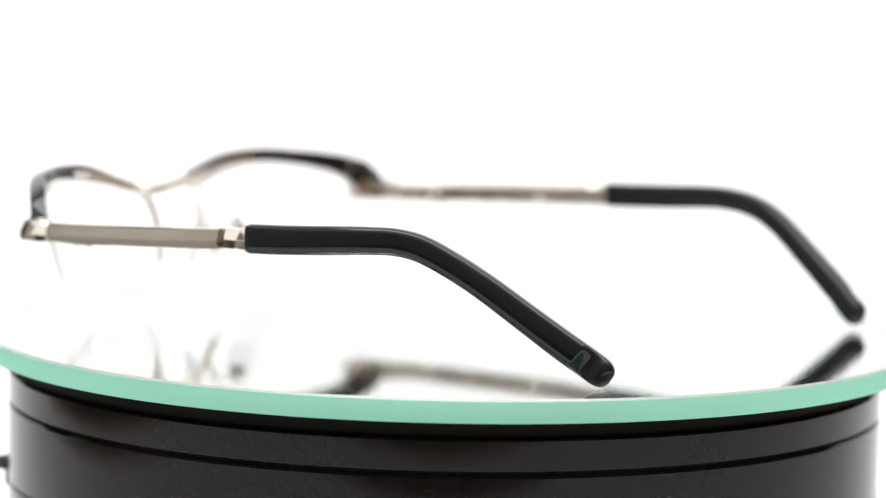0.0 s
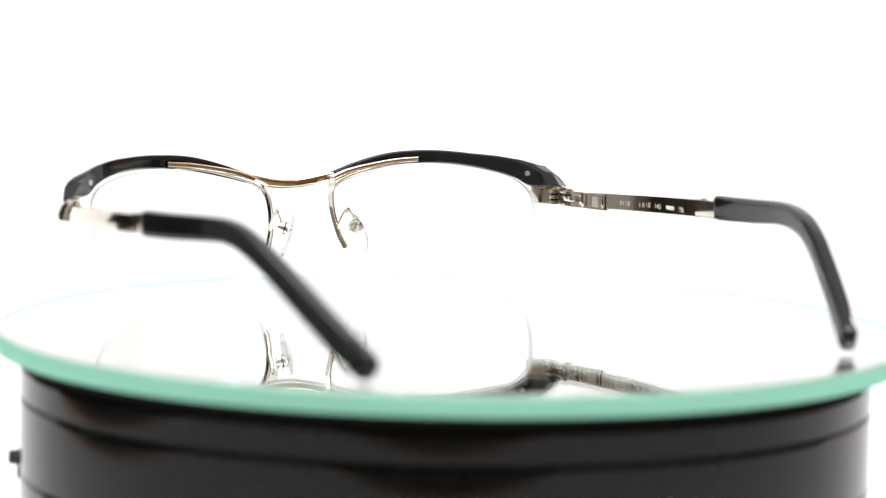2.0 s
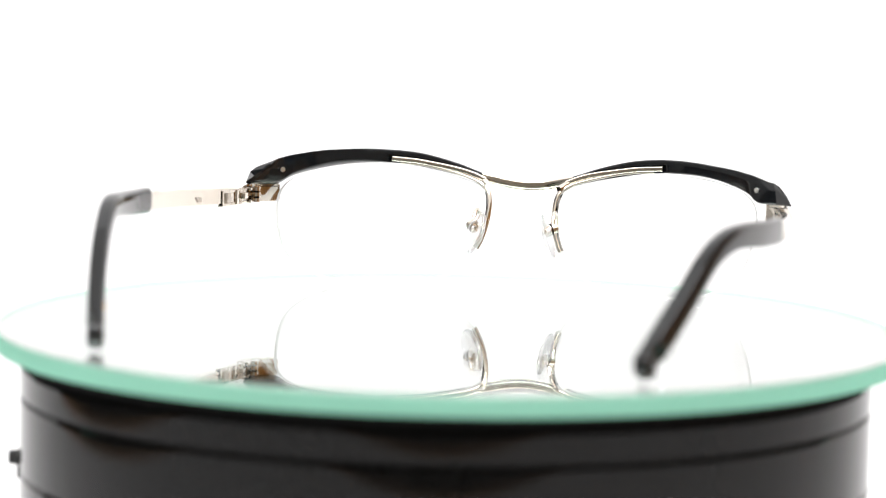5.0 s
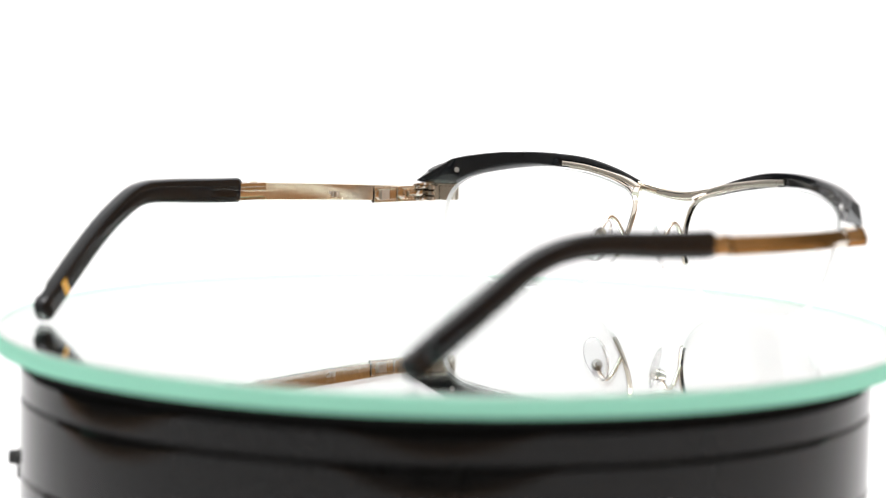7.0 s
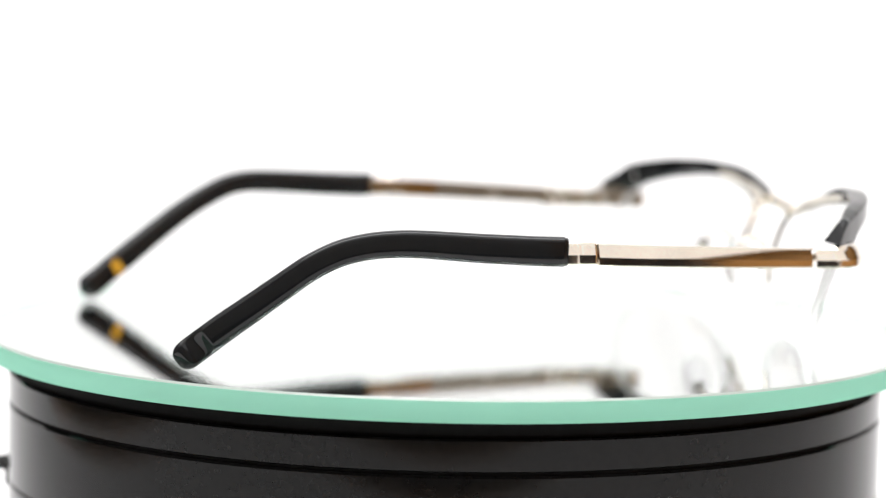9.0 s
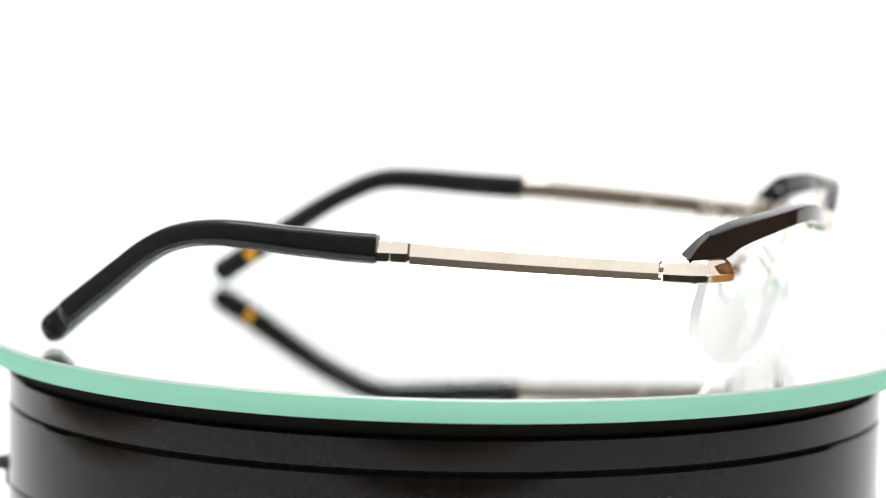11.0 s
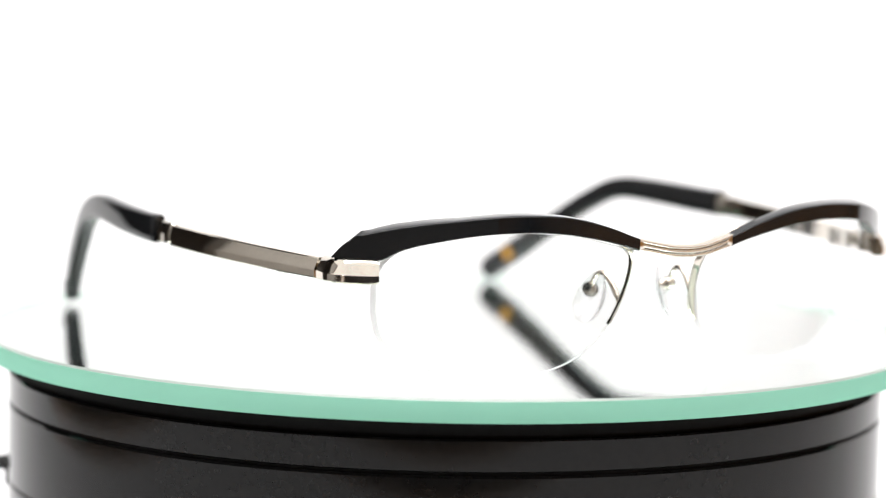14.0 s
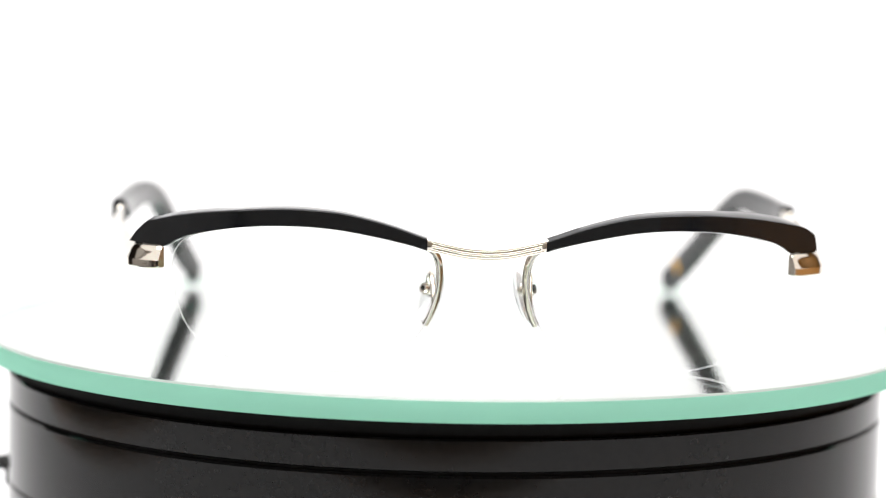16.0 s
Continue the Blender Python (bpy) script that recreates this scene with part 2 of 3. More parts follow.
# ---- the turntable ----
def turntable_base():
    root = tagged(new("turntable_base"), "glossy black round motorised turntable on white paper", "turntable")
    root.location = (-0.001, 0, TABLE * MM)
    z0 = -TABLE

    def up(rz):
        return [(r, z + z0) for r, z in rz]
    B = 101.2
    part("platter", lathe(up([(B - 6, -16.1), (B - 0.6, -16.1), (B - 0.1, -15.75), (B, -9.6), (B - 0.35, -9.2), (60, -9.1)])), BODY, root,
         "glossy black upper ring of the turntable")
    part("riser", lathe(up([(60, -9.3), (B - 1.5, -9.3), (B - 1.5, -4.95), (60, -4.95)])), DARK, root, "matt black riser under the glass")
    part("joint", lathe(up([(B - 6, -17.2), (B - 1.1, -17.2), (B - 1.1, -15.6), (B - 6, -15.6)])), DARK, root, "dark gap between the two rings")
    part("housing", lathe(up([(B - 6, -34.0), (B - 0.4, -34.0), (B, -33.7), (B, -17.2), (B - 0.5, -16.7), (B - 6, -16.6)])), BODY, root,
         "glossy black housing with a soft sheen")
    part("foot_ring", lathe(up([(B - 5, TABLE), (B - 2.5, TABLE), (B - 1.5, TABLE + 1), (B + 0.1, -34.9), (B - 0.4, -34.3), (B - 5, -34.3)])), BODY, root,
         "glossy black lower ring")
    knob = bmesh.new()
    m = Matrix.Translation(((2.4 - B) * MM, -9.0 * MM, (-32.6 + z0) * MM)) @ Matrix.Rotation(radians(-90), 4, "Y")
    for r0, r1, d, dz in ((2.6, 2.6, 2.0, 1.2), (1.9, 1.6, 2.6, 3.2)):
        bmesh.ops.create_cone(knob, cap_ends=True, segments=24, radius1=r0 * MM, radius2=r1 * MM, depth=d * MM,
                              matrix=m @ Matrix.Translation((0, 0, dz * MM)))
    part("switch_knob", knob, MATTE, root, "small matt black switch knob")
    slot = box((-B + 0.75, -16.2, -36.5 + z0), (-B + 4.0, -14.0, -31.0 + z0), 0.2)
    part("switch_slot", slot, MATTE, root, "small dark switch slot")
    return root


def mirror_disc():
    root = tagged(new("mirror_disc"), "round mirror of thick green-edged glass lying on the turntable", "mirror")
    R = 108.0
    top = lathe([(R - 0.55, 0.0), (R - 0.05, -4.4)], 256)
    bmesh.ops.recalc_face_normals(top, faces=top.faces[:])
    bmesh.ops.delete(top, geom=[f for f in top.faces if abs(f.normal.z) < 0.5], context="FACES_ONLY")
    me = bpy.data.meshes.new("glass_top")
    top.to_mesh(me)
    top.free()
    me.materials.append(GLASS)
    face = new("glass_top", me)
    face.parent, face.visible_shadow = root, False
    tagged(face, "clear polished glass face")
    part("silvered_back", lathe([(R - 0.6, -4.5), (R - 0.6, -4.7)], 256), MIRROR, root, "silvered mirror layer under the glass")
    part("backing", lathe([(R - 1.0, -4.75), (R - 1.0, -4.93)], 256), DARK, root, "dark backing paint under the silvering")
    part("chamfer", lathe([(R - 0.55, 0.0), (R - 0.05, -0.45)], 256, False), CHAMFER, root, "thin polished grey chamfer")
    part("edge", loft(ring_of([(R - 0.06, -0.45), (R, -0.55), (R, -4.5), (R - 0.3, -4.9), (R - 1.2, -4.92)], 256), False), EDGE, root,
         "mint green ground glass edge")
    return root


# ---- the eyeglasses ----
def rear_y(x):
    return 83.8 - 12.8 * (max(abs(x) - 18, 0) / 45.3) ** 2.6


def temple_x(y):
    return 77.8 + 0.0428 * y - 0.002343 * y * y


BROW_X = (12.2, 14.7, 18.7, 24.5, 30.0, 36.0, 41.6, 47.3, 53.0, 58.7, 61.7, 63.6, 64.9, 66.2, 68.5, 70.0, 71.2, 72.9)
BROW_TOP = (29.85, 30.7, 32.1, 33.7, 34.8, 35.3, 35.35, 35.0, 34.4, 33.6, 33.0, 32.65, 32.4, 32.1, 31.7, 31.4, 31.2, 31.0)
BROW_BOT = (27.1, 27.9, 28.9, 30.1, 31.0, 31.4, 31.3, 30.9, 30.1, 28.8, 27.8, 26.8, 25.8, 25.3, 25.4, 25.5, 25.6, 25.7)


def brow_frame(x, side):
    """Point on the front of the brow line and its outward normal, in plan."""
    y = rear_y(x) + 3.6 - 0.9 * min(max((abs(x) - 54) / 12, 0), 1)
    s = (rear_y(x + 0.05) - rear_y(x - 0.05)) / 0.1
    n = Vector((-s, 1, 0)).normalized()
    return Vector((x, y, 0)), n


def brow_bar(root, side):
    rings = []
    n = 64
    # the two bars are not quite alike: one leans more and is cut steeper
    lean = 0.0 if side > 0 else 0.2
    for i in range(n + 1):
        x = BROW_X[0] + (BROW_X[-1] + (0.3 if side > 0 else -0.7) - BROW_X[0]) * (i / n)
        top, bot = smooth(BROW_X, BROW_TOP, x), smooth(BROW_X, BROW_BOT, x)
        inner = min(max((38.5 - x) / 1.5, 0), 1)
        outer = min(max((x - 26) / 24, 0), 1)
        outer = outer * outer * (3 - 2 * outer)
        tail = min(max((x - 52) / 14, 0), 1)
        T = 3.9 - 1.6 * inner - 0.9 * min(max((x - 54) / 12, 0), 1)
        U = T + 1.6 * inner - 1.6 * min(max((38.5 - x) / 20, 0), 1)
        h = top - bot
        c = min(0.55, h * 0.2)
        e = 0.35 if side < 0 else 0.08
        # depth behind the front face, height; the bar leans, so its back edge sits higher
        prof = [(0.25, bot), (0.0, bot + c * 0.4), (0.0, bot + h * 0.5), (0.0, top - 0.62 - e), (0.0, top - 0.5 - e), (0.06, top - 0.33 - e), (0.2, top - 0.19 - e), (0.4, top - 0.13 - e), (0.6, top - 0.11 - e * 0.9), (U - 0.4, top - 0.02),
                (U - 0.1, top - c * 0.3), (U, top - c * 0.6), (U, top - h * 0.38), (T, top - h * 0.42), (T, bot + c * 0.4), (T - 0.25, bot)]
        ring = []
        for d, z in prof:
            f = (z - bot) / h
            z += outer * (0.3 * (1 - f) + d * (0.22 * (1 - f) + f * (0.04 + 0.22 * tail)) + max(d, 1.7 * f) * lean * min(max((x - 38) / 16, 0), 1))
            # the end is cut off aslant: its foot reaches farther than its top
            g = min(max((x - 62) / 10.9, 0), 1) ** 1.5
            p, nrm = brow_frame(x - (4.0 if side > 0 else 0.9 + 1.7 * d) * f ** 1.4 * g, side)
            back = nrm * (1 - g) + (Vector((0.86, 0.5, 0)) if side > 0 else Vector((0.15, 0.95, 0))) * g
            if side < 0:
                # this end is rounded off at its top
                k = min(max((x - 67.6) / 4.6, 0), 1)
                z -= (z - bot) * 0.34 * (1 - math.sqrt(1 - 0.94 * k * k))
            ring.append(p - back * d * (1 + 0.45 * g) * (1 - (0.6 * f * g if side > 0 else 0.0)) + Vector((0, 0.02 * (z - 31), z)))
        rings.append(ring)
    rings = [[(q[0] * side, q[1], q[2]) for q in r] for r in rings]
    ob = part("brow_bar", loft(rings), ACETATE, root, "glossy black acetate brow bar", sharp=40)
    x = 65.4
    rivet = bmesh.new()
    p, nrm = brow_frame(x, side)
    q = p - nrm * 3.08
    q.z = 29.5 if side > 0 else 29.9
    q.x *= side
    q.y += 0.02 * (q.z - 31)
    nn = Vector((-nrm.x * side, -nrm.y, 0))
    bmesh.ops.create_cone(rivet, cap_ends=True, segments=16, radius1=0.8 * MM, radius2=0.65 * MM, depth=0.6 * MM,
                          matrix=Matrix.Translation(q * MM) @ nn.to_track_quat("Z", "Y").to_matrix().to_4x4())
    part("rivet", rivet, STEEL, ob, "tiny silver rivet")
    return ob


def bridge(root):
    line = [(-12.6, 86.2, 28.35), (-9.0, 86.9, 27.6), (-4.5, 87.5, 26.75), (0, 87.7, 26.45), (4.5, 87.5, 26.75), (9.0, 86.9, 27.6), (12.6, 86.2, 28.35)]
    pts = spline(line, 40)
    bm = sweep([p + Vector((0, -0.85, 0.5)) for p in pts], [(u, v) for u, v in round_rect(1.7, 2.0, 0.4, 5)])
    for k in (-1, 0, 1):
        off = [p + Vector((0, 0.36, 0.10 + 0.86 * k)) for p in pts]
        sweep(off, round_rect(1.0, 0.66, 0.32, 6), bm=bm)
    ob = part("bridge", bm, GOLD, root, "ribbed champagne gold metal bridge")
    for s in (-1, 1):
        blk = sweep(spline([(s * 12.4, 85.6, 28.2), (s * 11.0, 82.5, 27.6), (s * 9.6, 80.4, 26.6)], 8), round_rect(1.8, 1.7, 0.5))
        box((min(s * 10.9, s * 12.5), 85.0, 27.2), (max(s * 10.9, s * 12.5), 87.3, 29.2), 0.35, blk)
        part("bridge_lug", blk, GOLD, ob, "soldered gold lug behind the bridge")
    return ob


def lens_y(x, z):
    return rear_y(x) - 0.36 * (32 - z) + 0.6 - 1.3 * min(max((17 - abs(x)) / 8, 0), 1)


WIRE = ((8.9, 25.6), (8.4, 22.0), (9.15, 18.4), (9.8, 14.9), (10.6, 12.5), (11.5, 10.6))


def rim_wire(root, side):
    """The metal arm along the lens: from under the brow, round the nose, down the inner edge."""
    up = [(36.8, 33.0), (30, 32.5), (24.5, 31.7), (18.7, 30.7), (14.5, 29.6), (11.0, 28.2)]
    pts = [Vector((x, rear_y(x) + 0.2 - 0.2 * (32 - z), z)) for x, z in up]
    bar = sweep(mirrored(spline(pts, 30), side), round_rect(1.5, 1.35, 0.35))
    ob = part("rim_bar", bar, GOLD, root, "champagne gold bar screwed under the brow")
    low = [(34.5, 32.0), (30, 31.7), (24.5, 30.9), (18.7, 29.6), (14.5, 28.4), (12.0, 27.4), (10.3, 26.2), (9.35, 24.2), (9.0, 21.6)]
    curve = [Vector((x, lens_y(x, z) - 0.2, z)) for x, z in low] + [Vector((x, lens_y(x, z) - 0.2, z)) for x, z in WIRE[2:]]
    curve = spline(curve, 60)
    prof = [round_rect(0.7 + 0.5 * min(max((i - 30) / 8, 0), 1), 1.0 + 0.5 * min(max((i - 30) / 8, 0), 1), 0.3) for i in range(61)]
    part("rim_wire", sweep(mirrored(curve, side), prof, up=(0.6 * side, 0.8, 0)), GOLD, ob, "thin gold rim wire running down beside the nose")
    return ob


LENS_LINE = ((9.9, 25.0), (9.3, 22.0), (9.35, 18.4), (10.3, 14.8), (12.0, 10.4), (15.0, 6.4), (20.0, 2.9), (27.0, 0.9), (35.0, 0.25), (43.0, 0.5), (51.0, 1.9),
             (57.0, 4.7), (60.6, 8.2), (62.6, 12.6), (63.6, 17.5), (64.0, 22.0), (63.0, 25.6), (60.0, 28.2), (53.0, 30.2), (47.0, 31.0), (41.0, 31.4),
             (36.0, 31.3), (30.0, 30.8), (24.0, 29.9), (18.0, 28.5), (12.6, 27.0))


def lens(root, side):
    loop = spline([(x, z, 0) for x, z in LENS_LINE] + [(LENS_LINE[0][0], LENS_LINE[0][1], 0)], 96)[:-1]
    cx, cz, th = 36.5, 16.5, 1.9

    def ring(s, d):
        out = []
        for p in loop:
            x, z = cx + (p.x - cx) * s, cz + (p.y - cz) * s
            out.append((x * side, lens_y(x, z) - d, z))
        return out
    steps = (0.1, 0.25, 0.45, 0.65, 0.85, 1.0)
    bm = loft([ring(s, -th / 2) for s in steps] + [ring(s, th / 2) for s in reversed(steps)])
    bmesh.ops.recalc_face_normals(bm, faces=bm.faces[:])
    bm.faces.ensure_lookup_table()
    n = len(loop)
    wall = bm.faces[(len(steps) - 1) * n:len(steps) * n]
    bmesh.ops.delete(bm, geom=wall, context="FACES_ONLY")
    me = bpy.data.meshes.new("lens")
    bm.to_mesh(me)
    bm.free()
    for p in me.polygons:
        p.use_smooth = True
    me.materials.append(LENS)
    ob = new("lens", me)
    ob.parent = root
    tagged(ob, "clear thin plastic demo lens")
    ob.visible_shadow = False
    rim = loft([ring(1.0, -th / 2), ring(1.006, -th / 2 + 0.2), ring(1.006, th / 2 - 0.2), ring(1.0, th / 2)], caps=False)
    edge = part("lens_edge", rim, LENS_EDGE, ob, "frosted ground edge of the lens")
    edge.visible_shadow = False
    return ob


def nose_pad(root, side):
    arm = [(10.0, 76.9, 15.8), (10.1, 75.4, 17.9), (10.3, 73.6, 20.2), (10.4, 71.8, 21.2), (10.5, 70.2, 20.8), (10.6, 68.9, 19.4), (10.6, 68.0, 17.6)]
    ob = part("pad_arm", sweep(mirrored(spline(arm, 24), side), disk_profile(0.6, 12), up=(1, 0, 0)), GOLD, root, "bent gold nose pad arm")
    centre = Vector((9.8, 66.9, 15.5))
    long_axis = Vector((-0.33, 0.10, 0.94)).normalized()
    normal = Vector((-0.80, -0.52, -0.22))
    normal = (normal - long_axis * normal.dot(long_axis)).normalized()
    wide = long_axis.cross(normal)
    bm = bmesh.new()
    bmesh.ops.create_uvsphere(bm, u_segments=28, v_segments=16, radius=1.0)
    for v in bm.verts:
        a, b, c = v.co
        fat = 1 + 0.18 * (-a)
        q = centre + long_axis * (5.9 * a) + wide * (3.2 * fat * b) + normal * (0.95 * c + 0.5 * (1 - a * a - b * b))
        v.co = Vector((q.x * side, q.y, q.z)) * MM
    pad = part("pad", bm, SILICONE, ob, "clear silicone nose pad")
    pad.visible_shadow = False
    core = bmesh.new()
    q = centre + Vector((0.0, 0.0, 1.0))
    turn = Vector((normal.x * side, normal.y, normal.z)).to_track_quat("Z", "Y").to_matrix().to_4x4()
    at = Matrix.Translation(Vector((q.x * side, q.y, q.z)) * MM) @ turn
    for r, d in ((1.15, 0.5), (0.7, 0.8)):
        bmesh.ops.create_cone(core, cap_ends=True, segments=20, radius1=r * MM, radius2=r * 0.9 * MM, depth=d * MM, matrix=at)
    part("pad_core", core, SATIN, ob, "steel core set in the pad")
    screw = bmesh.new()
    q = centre - normal * 0.6 + Vector((0.2, 0.4, 1.6))
    d = Vector((-normal.x * side, -normal.y, -normal.z))
    rot = d.to_track_quat("Z", "Y").to_matrix().to_4x4()
    base = Matrix.Translation(Vector((q.x * side, q.y, q.z)) * MM) @ rot
    for r, depth, dz in ((1.55, 1.8, 0.0), (0.9, 3.0, -0.4), (1.15, 0.6, 1.3)):
        bmesh.ops.create_cone(screw, cap_ends=True, segments=18, radius1=r * MM, radius2=r * 0.92 * MM, depth=depth * MM,
                              matrix=base @ Matrix.Translation((0, 0, dz * MM)))
    part("pad_box", screw, GOLD, ob, "little gold pad box with its screw")
    slot = bmesh.new()
    bmesh.ops.create_cone(slot, cap_ends=True, segments=16, radius1=1.62 * MM, radius2=1.62 * MM, depth=0.35 * MM, matrix=base @ Matrix.Translation((0, 0, -0.2 * MM)))
    bmesh.ops.create_cone(slot, cap_ends=True, segments=12, radius1=0.5 * MM, radius2=0.5 * MM, depth=0.2 * MM, matrix=base @ Matrix.Translation((0, 0, 1.62 * MM)))
    part("pad_seam", slot, DARK, ob, "dark seam and screw hole of the pad box")
    return ob


def end_piece(root, side):
    """The metal corner under the brow, from the lens round to the hinge."""
    line = [(66.2, 72.4) if side > 0 else (65.4, 72.9), (67.6, 71.5), (70.3, 69.3), (71.9, 66.9), (72.35, 64.6), (72.15, 62.4), (71.8, 59.9 + (0 if side > 0 else 1.7))]
    pts = mirrored(spline([(x, y, 23.35) for x, y in line], 20), side)
    prof = [(-1.1, -2.0), (-0.8, -2.2), (0.85, -2.2), (1.25, -2.1), (1.5, -1.85), (1.55, -0.45), (1.42, -0.25), (0.75, 1.3), (0.4, 2.0), (0.0, 2.45), (-0.5, 2.7), (-0.9, 2.65)]
    if side > 0:
        prof = [(-u, v) for u, v in prof]
    shrink = (0.86, 0.97, 1.0)
    bm = sweep(pts, [[(u * k, v * k) for u, v in prof] for k in [shrink[i] if i < 3 else 1.0 for i in range(len(pts))]])
    ob = part("end_piece", bm, GOLD, root, "polished champagne gold end piece under the brow", sharp=17)
    # the knuckles stand inside the corner, one above the other with dark gaps between
    hin = bmesh.new()
    for z in (21.85, 23.35, 24.85):
        bmesh.ops.create_cone(hin, cap_ends=True, segments=16, radius1=1.15 * MM, radius2=1.15 * MM, depth=1.0 * MM,
                              matrix=Matrix.Translation((side * 69.6 * MM, 66.2 * MM, z * MM)))
    part("hinge_barrel", hin, GOLD, ob, "small three-knuckle hinge barrel")
    pin = bmesh.new()
    bmesh.ops.create_cone(pin, cap_ends=True, segments=12, radius1=0.8 * MM, radius2=0.8 * MM, depth=3.6 * MM,
                          matrix=Matrix.Translation((side * 69.6 * MM, 66.2 * MM, 23.35 * MM)))
    part("hinge_pin", pin, DARK, ob, "dark hinge pin")
    lining = [(-1.12, -1.9), (-1.12, 1.9), (-1.36, 1.8), (-1.36, -1.8)]
    part("hinge_plate", sweep(pts[1:13], [(-u, v) for u, v in lining] if side > 0 else lining), GOLD, ob, "polished inner hinge plate")
    return ob


def temple(root, side, print_side):
    # the two arms are bent a little differently: dy shifts one forward, lift raises it
    dy, lift = (0.0, 0.0) if side > 0 else (1.9, 0.7)
    heel = 7.7 if side > 0 else 8.3
    ys = [58.7 - (58.7 - heel) * k / 24 for k in range(25)]
    rings = []
    for y in ys:
        f = (58.7 - y) / (58.7 - 8.3)
        top, bot = 25.5 + 2.15 * f + lift * f, 21.25 + 1.7 * f + lift * f
        h = top - bot
        x = temple_x(y)
        prof = [(-1.5, bot + 0.25), (-1.2, bot), (0.5, bot), (0.78, bot + 0.1), (0.96, bot + 0.32), (0.99, bot + h * 0.40), (0.93, bot + h * 0.445),
                (0.22, bot + h * 0.84), (0.05, top - 0.32), (-0.2, top - 0.1), (-0.55, top), (-1.2, top), (-1.5, top - 0.25)]
        rings.append([((x + u) * side, y + dy, z) for u, z in prof])
    ob = part("temple", loft(rings), GOLD, root, "champagne gold metal temple plate", sharp=12)
    # spring link between the end piece and the plate
    def block(x0, y0, z0, x1, y1, z1, bevel=0.0, bm=None):
        return box((min(side * x0, side * x1), y0 + dy, z0), (max(side * x0, side * x1), y1 + dy, z1), bevel, bm)
    def inner(y):
        return temple_x(y) - 1.05
    case = bmesh.new()
    for z in (21.7, 25.1):
        rail = [Vector((side * inner(y), y + dy, z)) for y in (46.0, 49.0, 52.0, 55.0, 57.0, 59.0)]
        sweep(rail, round_rect(1.3, 0.85, 0.15), bm=case)
    for y0, y1 in ((46.0, 48.4), (53.2, 57.0)):
        x = inner((y0 + y1) / 2)
        block(x - 0.6, y0, 21.4, x + 0.7, y1, 25.4, 0.15, case)
    part("spring_case", case, GOLD, ob, "open gold spring hinge case on the inner side")
    part("hinge_slot", block(inner(50.8) - 0.50, 48.2, 22.0, inner(50.8) + 0.5, 53.4, 24.8), ETCH, ob, "recessed matt gold window of the spring hinge")
    part("case_seam", block(inner(45.9) - 0.55, 45.75, 21.6, inner(45.9) + 0.3, 46.05, 25.3), DARK, ob, "dark seam at the end of the hinge case")
    link = block(69.8, 60.2 - dy * 0.1, 21.3, 71.2, 64.6 - dy * 0.1, 22.1, 0.15)
    block(69.8, 60.2 - dy * 0.1, 24.65, 71.2, 64.6 - dy * 0.1, 25.45, 0.15, link)
    block(70.3, 56.5, 22.6, 71.6, 64.4 - dy * 0.1, 24.2, 0.2, link)
    part("hinge_link", link, GOLD, ob, "gold link between hinge case and knuckles")
    # neck and ferrule
    tail = heel - (0.55 if side > 0 else 1.5)
    strip = [Vector((side * (temple_x(y) - 1.05), y + dy, 25.42 + lift - 0.02 * (y - 4))) for y in (heel + 1.0, heel - 1.0, 3.0, -1.0)]
    part("neck", sweep(strip, round_rect(0.95, 4.5, 0.2)), GOLD, ob, "flat gold strip joining plate and ferrule on the inner side")
    rings = []
    for y, k in ((tail, 0.84), (tail - 0.35, 1.0), (3.9, 1.0), (3.3, 0.9), (2.7, 1.0), (-1.5, 1.0)):
        prof = [(-1.2, -1.95), (-1.0, -2.25), (0.75, -2.3), (1.05, -2.05), (1.12, -0.3), (1.02, -0.1), (0.4, 1.7), (0.15, 2.1), (-0.3, 2.3), (-1.0, 2.3), (-1.2, 2.0)]
        rings.append([((temple_x(y) - 0.15 + u * k) * side, y + dy, 25.7 + lift + v * k) for u, v in prof])
    part("ferrule", loft(rings), GOLD, ob, "gold ferrule at the temple tip", sharp=20)
    # the acetate end, bent down behind the ear
    if side > 0:
        centre = [(0.7, 26.05), (-6.0, 26.25), (-12.0, 26.55), (-18.0, 26.85), (-24.0, 27.25), (-30.0, 27.6), (-35.2, 27.6), (-41.0, 26.95), (-46.5, 25.4),
                  (-52.0, 22.5), (-57.5, 18.4), (-63.0, 14.15), (-68.5, 9.9), (-73.0, 6.2), (-75.6, 4.0)]
    else:
        centre = [(2.6, 26.6), (-6.0, 26.9), (-12.0, 27.2), (-19.0, 27.6), (-26.0, 27.95), (-31.7, 28.0), (-37.0, 27.0), (-43.7, 23.9), (-50.0, 20.2),
                  (-55.4, 16.5), (-61.0, 12.5), (-67.0, 8.2), (-71.0, 5.4), (-73.4, 3.7)]
    line = spline([(temple_x(y), y, z) for y, z in centre], 220)
    length = [0.0]
    for a, b in zip(line, line[1:]):
        length.append(length[-1] + (b - a).length)
    total = length[-1]
    pts, profs = [], []
    for p, d in zip(line, length):
        h = smooth((0, 18, 36, 50, 62, 75, total), (6.3, 6.15, 5.7, 5.5, 5.7, 6.1, 6.2), d)
        w = smooth((0, 12, 40, 70, total), (3.5, 3.6, 4.0, 4.1, 3.9), d)
        if d < 0.5:
            h, w = h - 0.5, w - 0.5
        # a thumb-shaped scoop across the outer face just above the end
        e = total - d
        scoop = 1.0 * math.sin(math.pi * min(max((e - 0.2) / 5.2, 0), 1)) ** 0.8
        prof = []
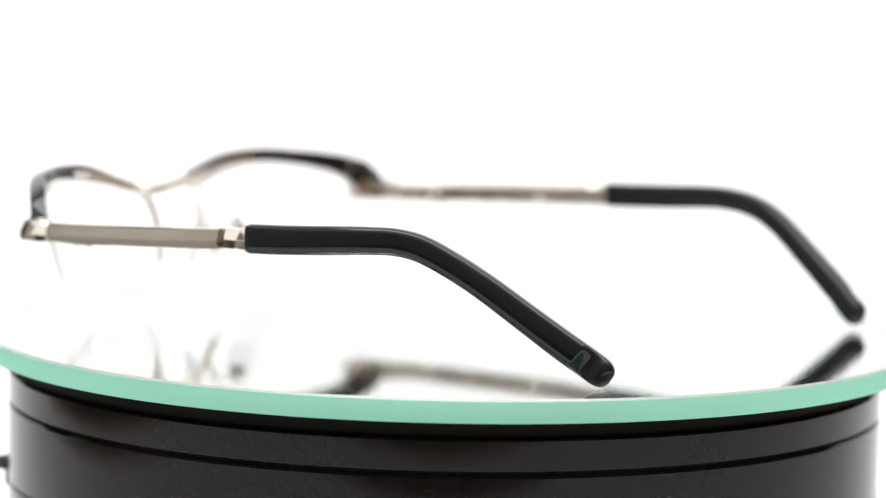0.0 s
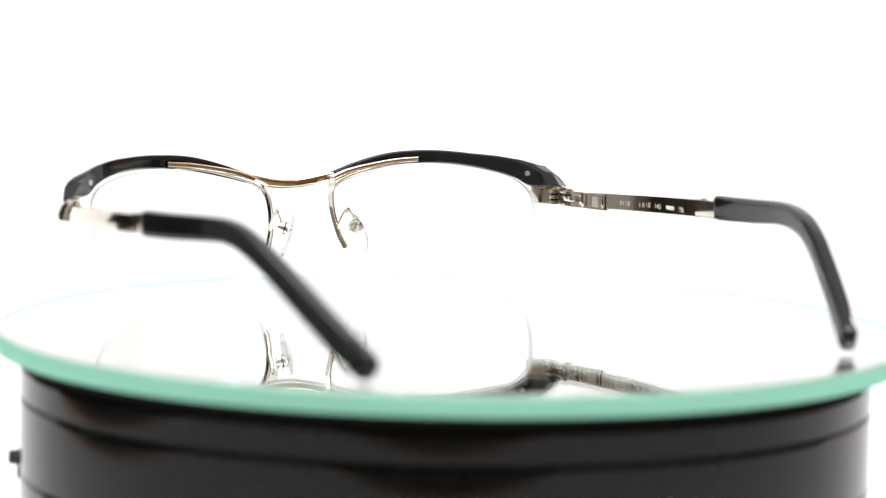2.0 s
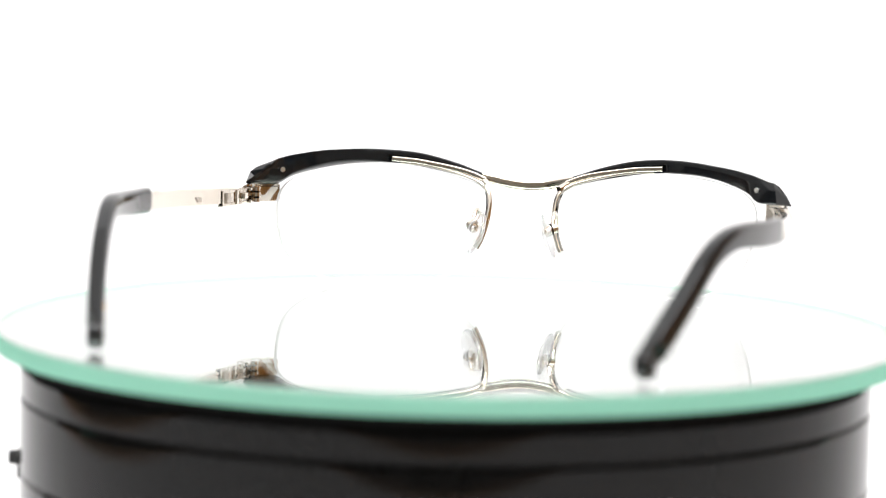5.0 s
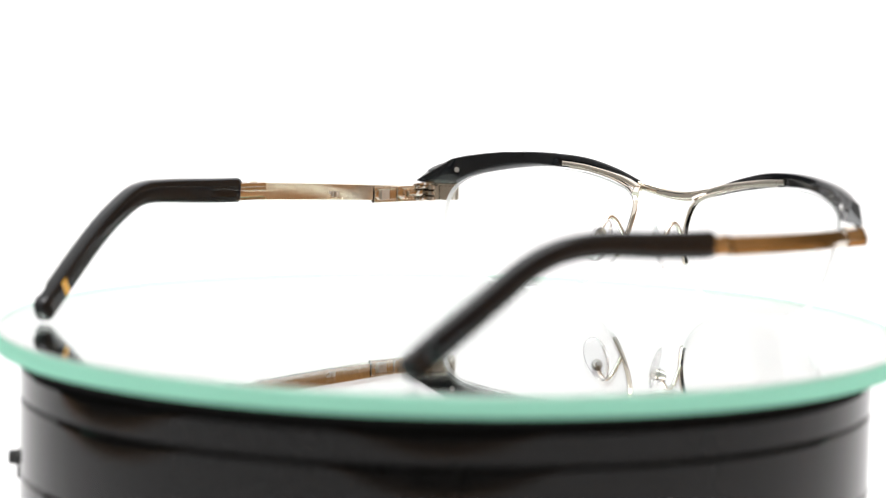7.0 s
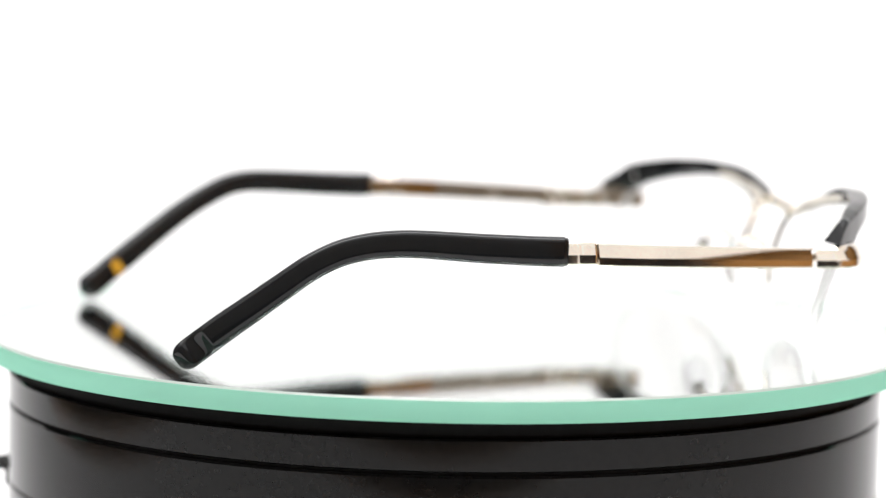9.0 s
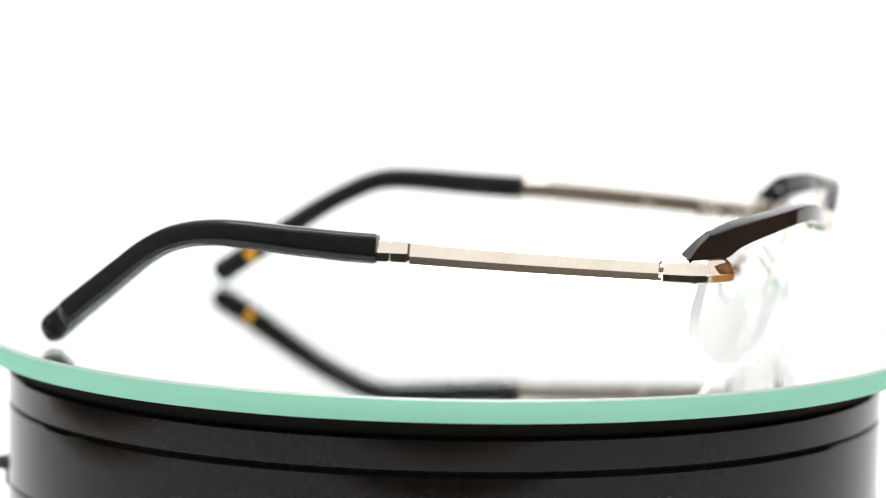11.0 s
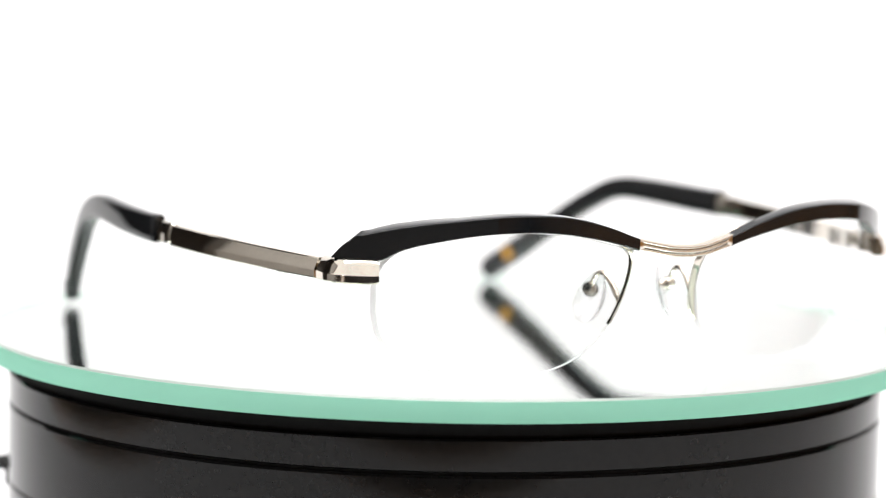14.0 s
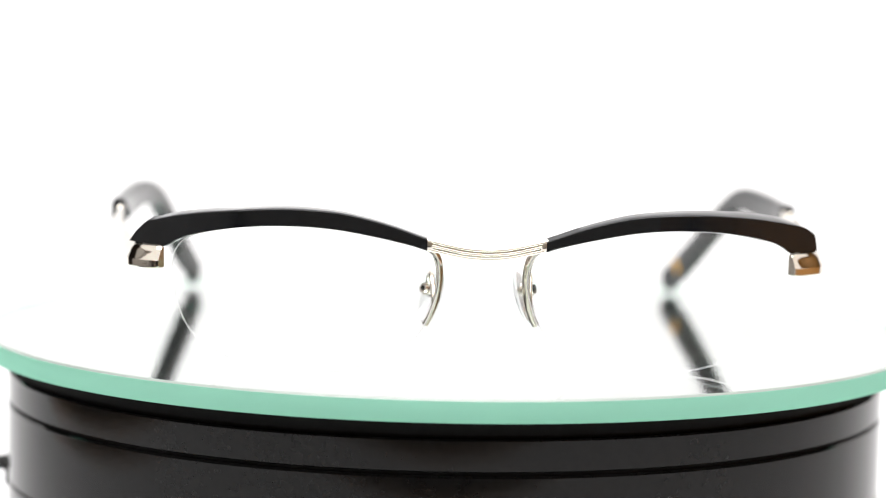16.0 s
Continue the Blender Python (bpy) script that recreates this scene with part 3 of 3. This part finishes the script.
        for k in range(32):
            a = 2 * math.pi * (k + 0.5) / 32
            u = w / 2 * math.copysign(abs(math.cos(a)) ** 0.55, math.cos(a))
            v = h / 2 * math.copysign(abs(math.sin(a)) ** (0.55 if math.sin(a) > 0 else 0.42), math.sin(a))
            outward = -u * side
            prof.append((u - math.copysign(scoop * min(1.0, outward / (w / 2)) * (1 - 0.3 * (2 * v / h) ** 2), u) if outward > 0.1 else u, v))
        pts.append(Vector((p.x * side, p.y, p.z)))
        profs.append(prof)
    t, end, last = (pts[-1] - pts[-2]).normalized(), pts[-1], profs[-1]
    for k in (0.35, 0.65, 0.87, 0.98):
        s = math.sqrt(1 - k * k)
        pts.append(end + t * (3.0 * k))
        profs.append([(u * (0.35 + 0.65 * s), v * (0.25 + 0.75 * s)) for u, v in last])
    tip = part("temple_tip", sweep(pts, profs), ACETATE, ob, "glossy black acetate temple tip bent downward", sharp=50)
    if not print_side:
        rings = []
        for k in range(len(line)):
            e = total - length[k]
            if 6.2 < e < 9.2:
                t = (pts[k + 1] - pts[k - 1]).normalized()
                across = t.cross(Vector((0, 0, 1))).normalized()
                high = across.cross(t)
                w, h = max(u for u, v in profs[k]) * side, max(v for u, v in profs[k])
                rings.append([pts[k] + across * u + high * v for u, v in ((w * 1.04, h * 0.62), (0.2 * side, h * 0.62), (0.2 * side, -h * 0.62),
                                                                          (w * 1.04, -h * 0.62))])
        part("inlay", loft(rings), AMBER, ob, "amber yellow inlay on the inner face")
    # marks on the inner face
    def bars(items, mat, name, label):
        bm = bmesh.new()
        for y0, y1, z0, z1 in items:
            y = (y0 + y1) / 2
            x = temple_x(y) - 1.53
            slope = 0.0428 - 2 * 0.002343 * y
            box((-0.02, -abs(y1 - y0) / 2, -(z1 - z0) / 2), (0.02, abs(y1 - y0) / 2, (z1 - z0) / 2), 0, bm)
            made = bm.verts[-8:]
            bmesh.ops.transform(bm, verts=made, matrix=Matrix.Translation(Vector((x * side, y, (z0 + z1) / 2)) * MM)
                                @ Matrix.Rotation(-side * math.atan(slope), 4, "Z"))
        part(name, bm, mat, ob, label)
    if print_side:
        bm_items = [(40.2, 39.4, 23.3, 24.5), (39.0, 38.6, 23.3, 24.5), (38.0, 37.6, 23.3, 24.5), (37.2, 36.4, 23.3, 24.5),
                    (32.6, 32.2, 23.4, 24.6), (31.4, 30.4, 23.5, 24.6)]
        bars(bm_items, ETCH, "size_marks", "worn etched marks on the inner face")
        bars([(21.4, 18.0, 23.8, 24.8)], PRINT, "white_stamp", "white printed bar on the inner face")
        for word, y in (("18", 29.0), ("143", 25.0), ("15L", 15.0)):
            cu = bpy.data.curves.new("engraving", "FONT")
            cu.body, cu.size, cu.align_x, cu.align_y, cu.extrude = word, 1.9 * MM, "CENTER", "CENTER", 0.00002
            cu.materials.append(ETCH)
            t = new("engraving", cu)
            t.parent = ob
            slope = 0.0428 - 2 * 0.002343 * y
            m = Matrix(((0, 0, -1, 0), (-1, 0, 0, 0), (0, 1, 0, 0), (0, 0, 0, 1)))
            t.matrix_basis = Matrix.Translation(Vector(((temple_x(y) - 1.53) * side, y, 24.2)) * MM) @ Matrix.Rotation(-side * math.atan(slope), 4, "Z") @ m
            tagged(t, "etched number on the inner face")
    else:
        bars([(36.0, 35.0, 23.4, 24.8), (34.6, 34.0, 23.4, 24.8), (33.7, 33.2, 24.2, 24.9)], ETCH, "maker_mark", "faint etched mark on the inner face")
    return ob


def eyeglasses():
    root = tagged(new("eyeglasses"), "black and gold browline eyeglasses with open temples on the mirror", "eyeglasses")
    for side in (1, -1):
        brow_bar(root, side)
        rim_wire(root, side)
        lens(root, side)
        nose_pad(root, side)
        end_piece(root, side)
        temple(root, side, side > 0)
    bridge(root)
    for ob in root.children:
        ob.location.x += -0.0006
    return root


studio()
work_table()
BASE = turntable_base()
DISC = mirror_disc()
SPECS = eyeglasses()


# ---- the slow clockwise turn ----
TURN = ((0.0, 58.84), (1.7, 34.24), (3.7, 5.25), (6.5, -35.69), (9.0, -72.49), (11.5, -109.34), (13.5, -138.94), (16.0, -175.66))


def turn_at(t):
    return smooth([a for a, b in TURN], [b for a, b in TURN], t)


def motions():
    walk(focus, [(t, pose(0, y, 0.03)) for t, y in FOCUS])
    for thing in (SPECS, DISC):
        walk(thing, [(k * 1.0, pose(0, 0, 0, 0, 0, turn_at(k * 1.0))) for k in range(17)])


motions()
